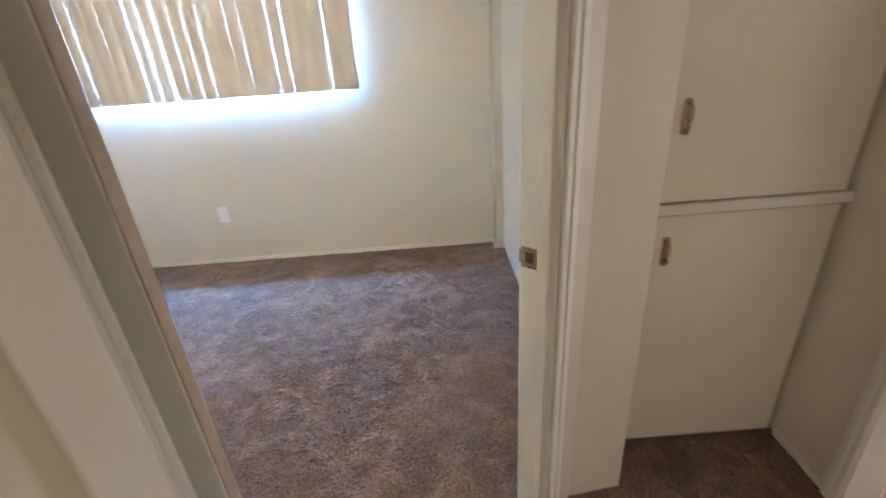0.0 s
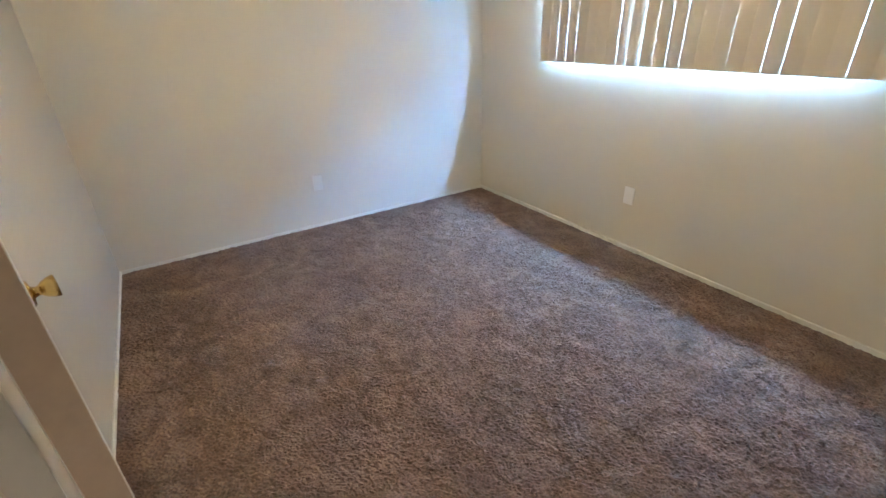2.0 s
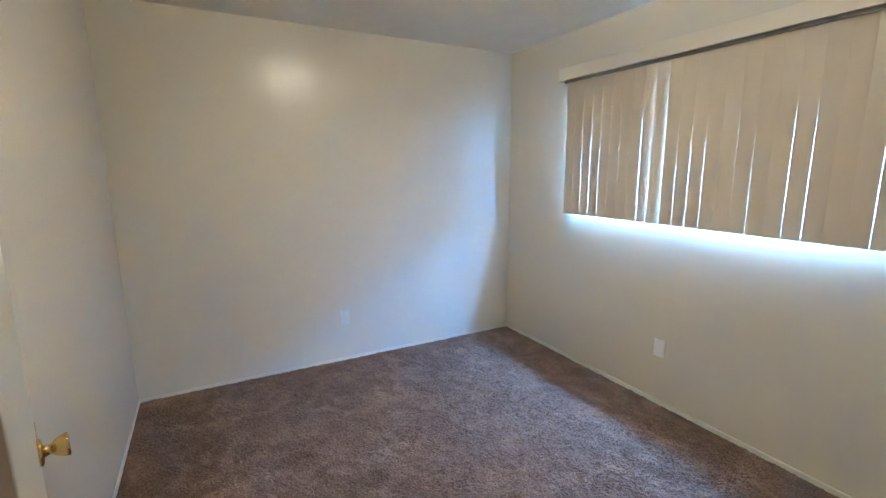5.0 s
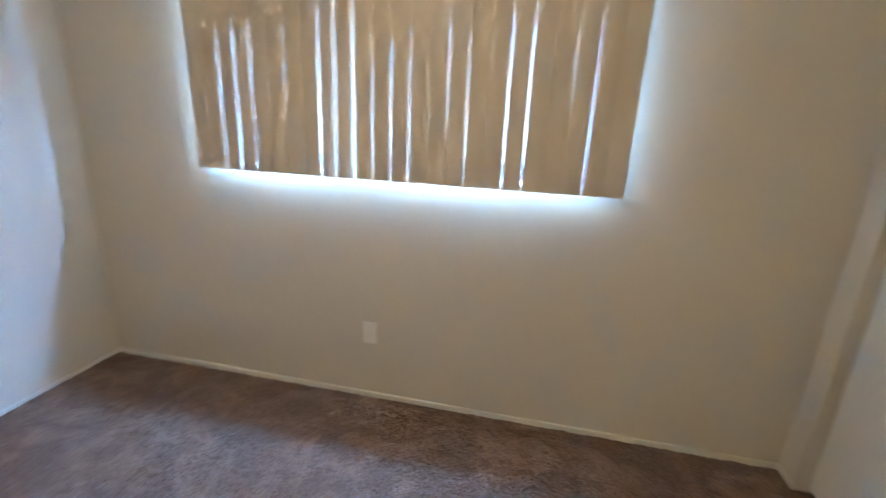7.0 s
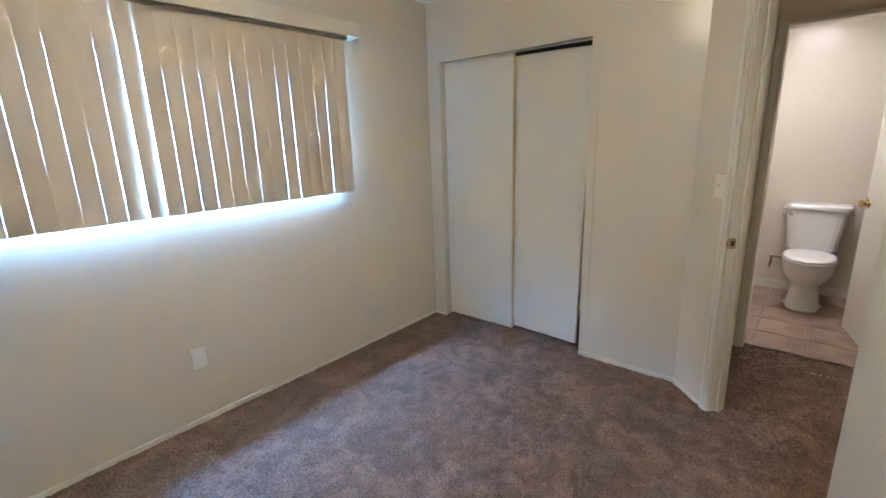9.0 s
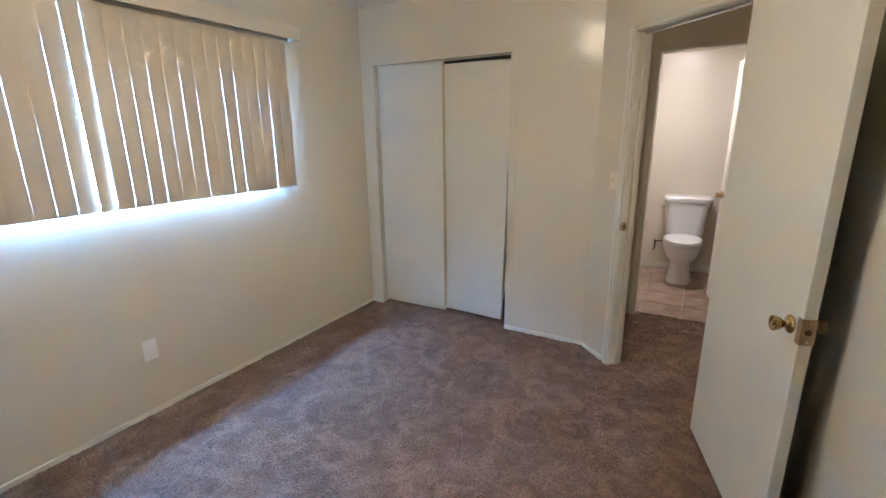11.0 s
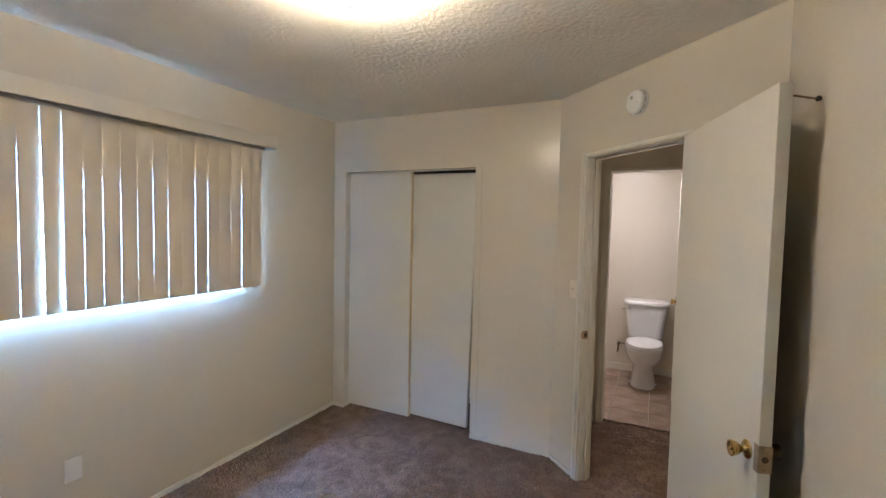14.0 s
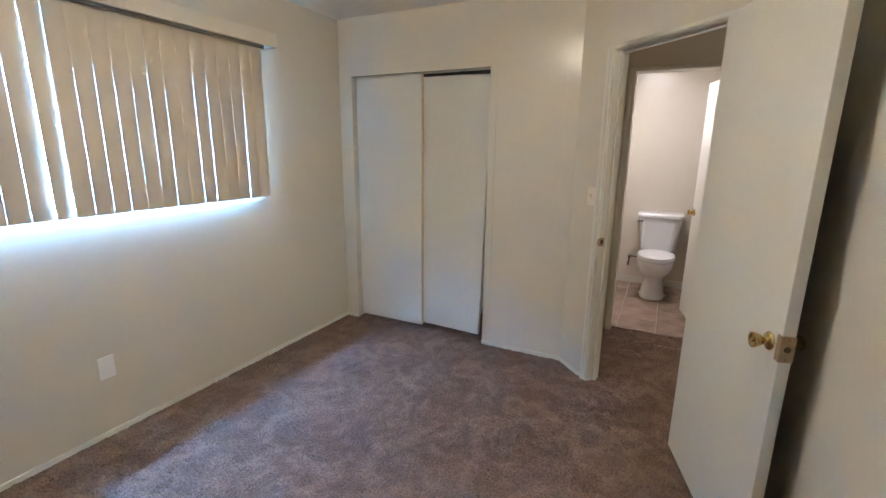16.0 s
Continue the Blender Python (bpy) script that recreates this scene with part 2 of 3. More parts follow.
def wall_cells(length, t0, t1, z0, z1, openings):
    """A wall along x, from y=t0 to t1, with holes (s0, s1, z0, z1) cut through, one clean skin."""
    xs = sorted({0.0, length, *[o[0] for o in openings], *[o[1] for o in openings]})
    zs = sorted({z0, z1, *[o[2] for o in openings], *[o[3] for o in openings]})

    def solid(i, k):
        if not (0 <= i < len(xs) - 1 and 0 <= k < len(zs) - 1):
            return False
        cx, cz = (xs[i] + xs[i + 1]) / 2, (zs[k] + zs[k + 1]) / 2
        return not any(o[0] < cx < o[1] and o[2] < cz < o[3] for o in openings)

    bm = bmesh.new()
    cache = {}

    def v(x, y, z):
        key = (round(x, 5), round(y, 5), round(z, 5))
        if key not in cache:
            cache[key] = bm.verts.new(key)
        return cache[key]

    for i in range(len(xs) - 1):
        for k in range(len(zs) - 1):
            if not solid(i, k):
                continue
            a, b, c, d = xs[i], xs[i + 1], zs[k], zs[k + 1]
            bm.faces.new((v(a, t0, c), v(b, t0, c), v(b, t0, d), v(a, t0, d)))
            bm.faces.new((v(a, t1, d), v(b, t1, d), v(b, t1, c), v(a, t1, c)))
            if not solid(i - 1, k):
                bm.faces.new((v(a, t0, d), v(a, t1, d), v(a, t1, c), v(a, t0, c)))
            if not solid(i + 1, k):
                bm.faces.new((v(b, t0, c), v(b, t1, c), v(b, t1, d), v(b, t0, d)))
            if not solid(i, k - 1):
                bm.faces.new((v(a, t0, c), v(a, t1, c), v(b, t1, c), v(b, t0, c)))
            if not solid(i, k + 1):
                bm.faces.new((v(a, t0, d), v(b, t0, d), v(b, t1, d), v(a, t1, d)))
    return bm


def wall(name, x, y, angle, length, t0, t1, openings=(), z0=0.0, z1=2.430, mat=None, label="painted drywall wall, warm off-white"):
    ob = part(name, wall_cells(length, t0, t1, z0, z1, openings), mat or WALL, m=pose(x, y, 0, 0, 0, angle))
    return tagged(ob, label, "wall", kind="structure")


# ---- plan, in metres ----
WEST, EAST, NORTH, SOUTH, HIGH = -2.960, 0.540, 3.0, 0.090, 2.430
D0 = Vector((-0.422, 0.109))
D1 = Vector((EAST, 1.112))
DIAG = math.degrees(math.atan2(D1.y - D0.y, D1.x - D0.x))
DLEN = (D1 - D0).length
DM = pose(D0.x, D0.y, 0, 0, 0, DIAG)           # local x along the wall, y into the bedroom
DOOR_S0, DOOR_S1, DOOR_H = 0.335, 1.083, 2.006  # the bedroom door's opening along it
HALL_E, CUP_Y = 1.305, 1.138
CLO_S, CLO_N, CLO_H = 1.710, 2.880, 2.008
WIN = (-2.140, -0.390, 1.150, 2.060)
DEEP = 0.27                                      # the outer wall's thickness
BATH_S, BATH_N = 0.12, 0.852

# bedroom walls: local y > 0 is inside
wall("wall_north", WEST - 0.12, NORTH, 0, EAST - WEST + 0.90, 0, DEEP, [(WIN[0] - WEST + 0.12, WIN[1] - WEST + 0.12, WIN[2], WIN[3])])
wall("wall_west", WEST, NORTH, -90, NORTH - SOUTH + 0.12, -0.12, 0)
wall("wall_south", WEST, SOUTH, 0, D0.x - WEST + 0.035, -0.12, 0)
wall("wall_east", EAST, D1.y - 0.0005, 90, NORTH - D1.y, -0.11, 0, [(CLO_S - D1.y, CLO_N - D1.y, 0, CLO_H)])
wall("wall_diagonal", D0.x - (D1.x - D0.x) * 0.019, D0.y - (D1.y - D0.y) * 0.019, DIAG, DLEN * 1.019, -0.08, 0, [(DOOR_S0 - 0.012 + DLEN * 0.019, DOOR_S1 + 0.012 + DLEN * 0.019, 0, DOOR_H + 0.012)])
# the wall's end beside the hall cupboard, turning square to it
nib = bmesh.new()
add_loft(nib, [[Vector((x, y, z)) for x, y in ((0.500, 0.9545), (0.672, 0.978), (0.730, 1.20), (0.600, 1.20), (0.560, 1.035))] for z in (0.0, HIGH)])
tagged(part("wall_hall_corner", nib, WALL), "painted drywall wall, warm off-white", "wall", kind="structure")
# closet
wall("wall_closet_back", EAST + 0.72, CLO_S - 0.3, 90, NORTH - CLO_S + 0.3, -0.1, 0)
wall("wall_closet_side", EAST + 0.11, CLO_S - 0.35, 0, 0.61, 0, 0.1)
# hall
wall("wall_hall_east", HALL_E, -2.6, 90, CUP_Y + 3.1, -0.11, 0, [(BATH_S + 2.6 - 0.012, BATH_N + 2.6 + 0.012, 0, 2.047)])
wall("wall_cupboard", 0.70, CUP_Y + 0.03, 0, 0.60, 0.0, 0.07, [(0.085, 0.570, 0.03, 0.865), (0.085, 0.570, 0.95, 2.04)])
wall("wall_cupboard_back", 0.70, CUP_Y + 0.40, 0, 0.60, 0.0, 0.1)
wall("wall_hall_west", -0.20, -2.6, 90, 2.78, 0, 0.11)
wall("wall_hall_south", -0.4, -2.5, 0, 2.0, -0.1, 0)
# bathroom
wall("wall_bath_east", 2.86, -1.2, 90, 2.7, -0.1, 0)
wall("wall_bath_north", HALL_E + 0.11, 1.30, 0, 1.5, 0, 0.1)
wall("wall_bath_south", HALL_E + 0.11, -1.1, 0, 1.5, -0.1, 0)


def slab(name, x0, x1, y0, y1, z0, z1, mat, label, category):
    return tagged(part(name, box(x0, x1, y0, y1, z0, z1), mat), label, category, kind="structure")


slab("ceiling", WEST - 0.12, 3.0, -2.7, NORTH + DEEP, HIGH, HIGH + 0.12, CEIL, "off-white stippled textured ceiling", "ceiling")
slab("subfloor", WEST - 0.12, 3.0, -2.7, NORTH + DEEP, -0.15, -0.02, STUCCO, "concrete slab under the carpet", "floor")
ground = bmesh.new()
bmesh.ops.create_grid(ground, x_segments=8, y_segments=8, size=400)
tagged(part("ground", ground, SOIL, m=pose(0, 0, -0.3)), "dry bare ground outside the house", "ground", kind="structure")
back = bmesh.new()
bmesh.ops.create_grid(back, x_segments=1, y_segments=1, size=1, matrix=pose(0, 0, 0, 90) @ Matrix.Diagonal((4.5, 3.0, 1, 1)))
tagged(part("backdrop", back, OUTSIDE, m=pose(-1.27, 6.0, 2.4)), "bright hazy daylight outside the window", "backdrop", kind="structure")


# carpet: one sheet of short uneven pile
def carpet(name, x0, x1, y0, y1, step, z, keep=None):
    nx, ny = int((x1 - x0) / step) + 1, int((y1 - y0) / step) + 1
    gx, gy = np.meshgrid(np.linspace(x0, x1, nx), np.linspace(y0, y1, ny))
    rng = np.random.default_rng(7)
    gz = z + rng.normal(0, 0.0023, gx.shape)
    low = rng.normal(0, 1, (ny // 6 + 2, nx // 6 + 2))
    iy, ix = np.arange(ny) / 6, np.arange(nx) / 6
    a, b = iy.astype(int), ix.astype(int)
    fy, fx = (iy - a)[:, None], (ix - b)[None, :]
    lo = (low[a][:, b] * (1 - fy) * (1 - fx) + low[a + 1][:, b] * fy * (1 - fx) + low[a][:, b + 1] * (1 - fy) * fx + low[a + 1][:, b + 1] * fy * fx)
    gz = gz + lo * 0.0011
    co = np.stack([gx + rng.normal(0, step * 0.22, gx.shape), gy + rng.normal(0, step * 0.22, gx.shape), gz], -1).reshape(-1, 3)
    i = (np.arange(ny - 1)[:, None] * nx + np.arange(nx - 1)[None, :]).ravel()
    quads = np.stack([i, i + 1, i + nx + 1, i + nx], -1)
    me = bpy.data.meshes.new(name)
    me.from_pydata(co.tolist(), [], quads.tolist())
    me.materials.append(CARPET)
    return tagged(new(name, me), "brown cut-pile carpet, worn and trodden", "carpet", kind="structure")


carpet("floor_bedroom", WEST, EAST + 0.6, SOUTH - 0.02, NORTH, 0.0075, 0.0)
carpet("floor_hall", -0.3, HALL_E + 0.04, -2.5, SOUTH - 0.02, 0.02, 0.0)
carpet("floor_hall_end", EAST + 0.6, HALL_E + 0.045, SOUTH - 0.02, CUP_Y + 0.06, 0.0075, 0.0)

# bathroom floor: sheet of square tiles with sunk joints
bath_floor = slab("floor_bathroom", HALL_E + 0.03, 2.86, -1.1, 1.3, -0.019, -0.002, GROUT, "brown stone-look vinyl tiles with pale joints", "floor")
tile_mesh = mesh_of(box(-0.1485, 0.1485, -0.1485, 0.1485, -0.004, 0.004, 0.002, 1), "tile", VINYL)
for i in range(5):
    for j in range(8):
        tile = new("tile", tile_mesh)
        tile.parent = bath_floor
        tile.matrix_basis = pose(HALL_E + 0.055 + 0.155 + i * 0.305, -1.0 + 0.155 + j * 0.305 - 0.015, 0.0)


# frayed edge of the carpet at the bathroom door
fray = random.Random(5)
tufts = bmesh.new()
for k in range(330):
    y = BATH_S + (BATH_N - BATH_S) * fray.random()
    x = HALL_E + 0.036 + 0.020 * (0.5 + 0.5 * math.sin(y * 23.0)) * fray.random()
    length, r = fray.uniform(0.014, 0.034), fray.uniform(0.004, 0.008)
    tip = Vector((x + length, y + fray.uniform(-0.012, 0.012), fray.uniform(0.002, 0.008)))
    ring = [tufts.verts.new((x, y + r * math.cos(a * 2.094), 0.004 + r * math.sin(a * 2.094))) for a in range(3)]
    end = tufts.verts.new(tip)
    for a in range(3):
        tufts.faces.new((ring[a], ring[(a + 1) % 3], end))
tagged(part("carpet_edge", tufts, CARPET), "frayed brown carpet edge at the bathroom door", "carpet", kind="structure")

# ---- trim ----
def trim_run(name, x, y, angle, runs, h, d, mat=TRIM, label="thin painted base moulding along the carpet"):
    for s0, s1 in runs:
        ob = part(name, box(s0, s1, 0, d, -0.01, h, 0.003, 1), mat, m=pose(x, y, 0, 0, 0, angle))
        tagged(ob, label, "baseboard", kind="structure")


trim_run("baseboard", WEST, NORTH, 0, [(0.0, EAST - WEST)], 0.027, -0.011)
trim_run("baseboard", WEST, SOUTH, 90, [(0.0, NORTH - SOUTH)], 0.022, -0.009)
trim_run("baseboard", WEST, SOUTH, 0, [(0.0, D0.x - WEST)], 0.022, 0.009)
trim_run("baseboard", EAST, D1.y, 90, [(0.0, CLO_S - D1.y), (CLO_N - D1.y, NORTH - D1.y)], 0.028, 0.010)
trim_run("baseboard", D0.x, D0.y, DIAG, [(0.0, DOOR_S0 - 0.06), (DOOR_S1 + 0.06, DLEN)], 0.028, 0.010)
trim_run("baseboard", 2.86, -1.1, 90, [(0.0, 2.4)], 0.075, 0.012, label="low painted baseboard in the bathroom")
trim_run("baseboard", HALL_E, -2.5, 90, [(0.0, BATH_S + 2.44), (BATH_N + 2.56, CUP_Y + 2.5)], 0.028, 0.010)


def door_lining(name, m, s0, s1, h, t, label):
    """Jambs, head and stop for an opening from s0 to s1 in a wall whose local y runs from -t to 0."""
    lining = tagged(new(name), label, "door frame", kind="structure")
    lining.matrix_basis = m
    part("jamb", box(s0 - 0.012, s0, -t - 0.004, 0.004, 0, h, 0.002, 1), TRIM, lining)
    part("jamb", box(s1, s1 + 0.012, -t - 0.004, 0.004, 0, h, 0.002, 1), TRIM, lining)
    part("head", box(s0 - 0.012, s1 + 0.012, -t - 0.004, 0.004, h, h + 0.012, 0.002, 1), TRIM, lining)
    for side in (0, 1):
        y0, y1 = (0.0045, 0.016) if side == 0 else (-t - 0.016, -t - 0.0045)
        for a, b in ((s0 - 0.056, s0 - 0.004), (s1 + 0.004, s1 + 0.050)):
            if name == "door_frame_1" and side == 0 and a < s0:
                part("casing", box(s0 - 0.08, s0 - 0.02, 0.0005, 0.005, 0.0, h + 0.05, 0.001, 1), TRIM, lining)
                continue
            bm = box(a, b, y0, y1, 0.0, h + 0.03, 0.004, 2)
            mid = (a + b) / 2
            ya, yb = (y1 - 0.001, y1 + 0.005) if side == 0 else (y0 - 0.005, y0 + 0.001)
            if b > s1 or side == 0:
                add_box(bm, mid - 0.002, mid + 0.024 if b > s1 else mid + 0.02, ya, yb, 0.0, h + 0.02, 0.002, 1)
            part("casing", bm, TRIM, lining)
        part("casing", box(s0 + 0.012, s1 + 0.004, y0, y1, h + 0.004, h + 0.026, 0.004, 2), TRIM, lining)
    return lining


lining = door_lining("door_frame_1", DM, DOOR_S0, DOOR_S1, DOOR_H, 0.08, "white painted door frame with narrow moulded casing")
stop_y0, stop_y1 = -0.068, -0.040
part("stop", box(DOOR_S0, DOOR_S0 + 0.011, stop_y0, stop_y1, 0, DOOR_H - 0.011, 0.002, 1), TRIM, lining)
part("stop", box(DOOR_S1 - 0.011, DOOR_S1, stop_y0, stop_y1, 0, DOOR_H - 0.011, 0.002, 1), TRIM, lining)
part("stop", box(DOOR_S0, DOOR_S1, stop_y0, stop_y1, DOOR_H - 0.011, DOOR_H, 0.002, 1), TRIM, lining)
sp = box(DOOR_S1 - 0.0025, DOOR_S1 + 0.001, -0.034, 0.006, 0.898, 0.950, 0.0008, 1)
add_box(sp, DOOR_S1 - 0.0025, DOOR_S1 + 0.010, 0.0055, 0.012, 0.908, 0.940, 0.001, 1)
strike = part("strike_plate", sp, PULL, lining, "worn brass strike plate")
# near-black slab laid on the plate for the shade in its hole
part("strike_hole_shade", box(DOOR_S1 - 0.0032, DOOR_S1 - 0.0022, -0.026, -0.006, 0.912, 0.938), DARK, strike)
for z in (0.902, 0.948):
    part("screw", lathe([(0.003, 0), (0.003, 0.0012)], 10, pose(DOOR_S1 - 0.0025, -0.016, z, 0, -90, 0)), DARK_BRASS, strike)

BM = pose(HALL_E, -2.6, 0, 0, 0, 90)
bath_lining = door_lining("door_frame_2", BM, BATH_S + 2.6, BATH_N + 2.6, 2.035, 0.11, "white painted bathroom door frame")


# ---- doors ----
TULIP = [(0.029, 0.0), (0.030, 0.003), (0.026, 0.007), (0.013, 0.009), (0.010, 0.016), (0.011, 0.021), (0.018, 0.028), (0.0225, 0.038), (0.0250, 0.048), (0.0240, 0.0505), (0.019, 0.0485), (0.008, 0.0470)]


def slab_door(name, m, width, height, thick, label, knob_z=0.92, edge_mat=None, far_knob=None):
    """Flush door; local x from the hinge edge, y from 0 to thick."""
    d = thing(name, m, label, "door")
    leaf = part("leaf", box(0.0015, width, 0, thick, 0.016, height, 0.0018, 2), DOOR, d)
    part("hinge_edge", box(-0.0012, 0.0012, 0.0015, thick - 0.0015, 0.017, height - 0.001), edge_mat or DOOR, d, "painted hinge edge, browned for shade on the bedroom door")
    for side in (-1, 1):
        mm = pose(width - 0.062, 0 if side < 0 else thick, knob_z, 90 if side < 0 else -90, 0, 0)
        k = part("knob", lathe(TULIP, 32, mm), BRASS if side < 0 else far_knob or BRASS, d, "brass tulip door knob", smooth=True)
        part("key_button", lathe([(0.007, 0.0468), (0.007, 0.050), (0.005, 0.051)], 14, mm), BRASS, k)
    plate = bmesh.new()
    add_box(plate, width - 0.022, width + 0.0022, -0.0020, -0.0003, knob_z - 0.042, knob_z + 0.042, 0.0006, 1)
    add_box(plate, width - 0.022, width + 0.0022, thick + 0.0003, thick + 0.0020, knob_z - 0.042, knob_z + 0.042, 0.0006, 1)
    add_box(plate, width + 0.0003, width + 0.0024, -0.0020, thick + 0.0020, knob_z - 0.042, knob_z + 0.042, 0.0006, 1)
    pl = part("latch_plate", plate, PULL, d, "brass wrap-around latch plate")
    # flat dark disc, the latch opening's shade put on as colour
    part("latch_hole_shade", lathe([(0.0095, 0.0), (0.0095, 0.0008)], 20, pose(width + 0.0024, thick / 2, knob_z, 0, 90, 0)), DARK, pl)
    part("latch_bolt", box(width + 0.002, width + 0.010, thick / 2 - 0.005, thick / 2 + 0.005, knob_z - 0.006, knob_z + 0.006, 0.002, 2), DARK_BRASS, pl)
    for z in (knob_z - 0.032, knob_z + 0.032):
        part("screw", lathe([(0.0036, 0.0), (0.0036, 0.001), (0.002, 0.0016)], 12, pose(width + 0.0024, thick / 2, z, 0, 90, 0)), BRASS, pl)
    return d


# far knob in dark brass: the shade behind the door is in its colour
bed_door = slab_door("door_1", pose(-0.161, 0.413, 0, 0, 0, 195.8), 0.768, 2.008, 0.036, "flush off-white bedroom door standing wide open", 0.896, SHADED_EDGE, DARK_BRASS)
for z in (0.20, 1.84):
    part("hinge", lathe([(0.0045, -0.042), (0.0052, -0.038), (0.0052, 0.038), (0.0045, 0.042)], 14, pose(-0.006, 0.041, z)), DARK_BRASS, bed_door, "dull brass hinge knuckle")

bath_door = slab_door("door_2", pose(1.380, 0.137, 0, 0, 0, 13.0), 0.72, 2.022, 0.035, "white flush bathroom door standing open", 0.94)

# a thin rod screwed to the back of the door, its ball end against the wall
stop_rod = part("door_stop", add_tube(bmesh.new(), [(0.722, 0.036, 1.982), (0.729, 0.064, 1.978), (0.735, 0.094, 1.970), (0.740, 0.115, 1.966)], 0.0032, 8), DARK_BRASS, bed_door, "thin dark metal door stop rod", smooth=True)
part("rose", lathe([(0.011, 0.0), (0.011, 0.003), (0.006, 0.006)], 16, pose(0.722, 0.036, 1.982, -90)), DARK_BRASS, stop_rod)
part("tip", lathe([(0.003, 0.0), (0.008, 0.004), (0.0085, 0.009), (0.006, 0.014)], 16, pose(0.739, 0.110, 1.966, -90)), DARK, stop_rod, smooth=True)


# ---- closet ----
def sliding_panel(m, width, height, label):
    p = thing("closet_door", m, label, "closet door", "sliding closet doors")
    part("panel", box(0, 0.032, 0.004, width, 0, height, 0.0015, 1), DOOR, p)
    part("edge", box(0.0005, 0.0315, 0.0, 0.0038, 0.0, height), EDGE if m.translation.x < EAST + 0.07 else DOOR, p, "bare yellowish edge of the panel")
    return p


sliding_panel(pose(EAST + 0.052, 2.272, 0.022), 0.602, 1.983, "white sliding closet door, front panel")
sliding_panel(pose(EAST + 0.088, 1.776, 0.022, 1.40, 0, 0), 0.572, 1.956, "white sliding closet door, rear panel hanging askew")
tagged(part("trim", box(EAST + 0.040, EAST + 0.046, CLO_S, CLO_N, CLO_H - 0.010, CLO_H - 0.0005, 0.001, 1), TRIM), "painted lip in front of the closet track", "trim", kind="structure")
# track coloured near-black, which paints the shade of the gap above the panels
track = bmesh.new()
add_box(track, EAST + 0.080, EAST + 0.082, CLO_S, CLO_N, CLO_H - 0.026, CLO_H)
add_box(track, EAST + 0.114, EAST + 0.116, CLO_S, CLO_N, CLO_H - 0.026, CLO_H)
add_box(track, EAST + 0.046, EAST + 0.116, CLO_S, CLO_N, CLO_H - 0.002, CLO_H + 0.002)
tagged(part("closet_track", track, DARK), "sliding-door track, blackened for the shade in the closet head", "track", kind="structure")
tagged(part("trim", box(EAST - 0.0035, EAST - 0.0005, CLO_S - 0.052, CLO_S - 0.001, 0.0, CLO_H + 0.01, 0.002, 2), WALL), "flat painted trim beside the closet", "trim", kind="structure")

# ---- wall plates ----
def wall_plate(name, m, label, category, mat, slots):
    p = thing(name, m, label, category)
    part("cover", box(-0.036, 0.036, -0.0065, 0.0005, -0.058, 0.058, 0.003, 3), mat, p)
    if slots == "switch":
        part("bezel", box(-0.0055, 0.0055, -0.0078, -0.006, -0.0125, 0.0125, 0.0006, 1), mat, p)
        part("toggle", box(-0.004, 0.004, -0.019, -0.007, 0.0, 0.009, 0.0015, 2), mat, p, m=pose(0, 0, 0, 14, 0, 0))
        for z in (-0.030, 0.030):
            part("screw", lathe([(0.003, 0), (0.003, 0.001)], 10, pose(0, -0.0065, z, 90)), mat, p)
    else:
        part("inset", box(-0.0165, 0.0165, -0.0069, -0.006, -0.033, 0.033, 0.0004, 1), mat, p)
        for z in (-0.048, 0.048):
            part("screw", lathe([(0.003, 0), (0.003, 0.001)], 10, pose(0, -0.0065, z, 90)), mat, p)
    return p


wall_plate("wall_plate", pose(-1.370, NORTH, 0.367), "plain white blank wall plate above the baseboard", "wall plate", PLASTIC, "blank")
wall_plate("outlet", pose(WEST, 1.456, 0.349, 0, 0, 90), "outlet cover painted over in wall colour", "outlet", TRIM, "blank")
tagged(part("wall_patch", box(1.31, 1.41, -0.0014, 0.0, 0.305, 0.40, 0.0006, 1), WALL, m=pose(WEST, 0, 0, 0, 0, 90) @ pose(0, 0, 0)), "rough painted-over patch on the wall", "patch", kind="structure")
wall_plate("light_switch", DM @ pose(1.187, 0, 1.194, 0, 0, 180), "ivory toggle light switch beside the door", "light switch", IVORY, "switch")

# smoke detector above the door
smoke = thing("smoke_detector", DM @ pose(0.709, 0, 2.240, -90, 0, 0), "round white smoke detector above the door", "smoke detector")
part("base", lathe([(0.068, 0.0), (0.069, 0.004), (0.066, 0.010)], 40), PLASTIC, smoke, smooth=False)
part("cover", lathe([(0.063, 0.010), (0.062, 0.022), (0.056, 0.031), (0.040, 0.036), (0.012, 0.037)], 40), PLASTIC, smoke, smooth=True)
part("test_button", lathe([(0.010, 0.0), (0.010, 0.003), (0.008, 0.0038)], 20, pose(0.010, -0.022, 0.0345)), STEEL, smoke, "grey test button")
for a in range(0, 360, 30):
    part("vent", box(0.0605, 0.0640, -0.009, 0.009, 0.013, 0.016), GREY, smoke, m=pose(0, 0, 0, 0, 0, a))
part("indicator", lathe([(0.0025, 0), (0.0025, 0.002)], 10, pose(-0.025, 0.006, 0.0355)), DARK, smoke)


# ---- window and blind ----
win = tagged(new("window_1"), "aluminium sliding window with bright daylight behind", "window", kind="structure")
win.matrix_basis = pose(0, NORTH, 0)
wx0, wx1, wz0, wz1 = WIN
part("window_sill", box(wx0, wx1, 0.004, 0.205, wz0 - 0.004, wz0 + 0.004, 0.002, 1), TRIM, win)
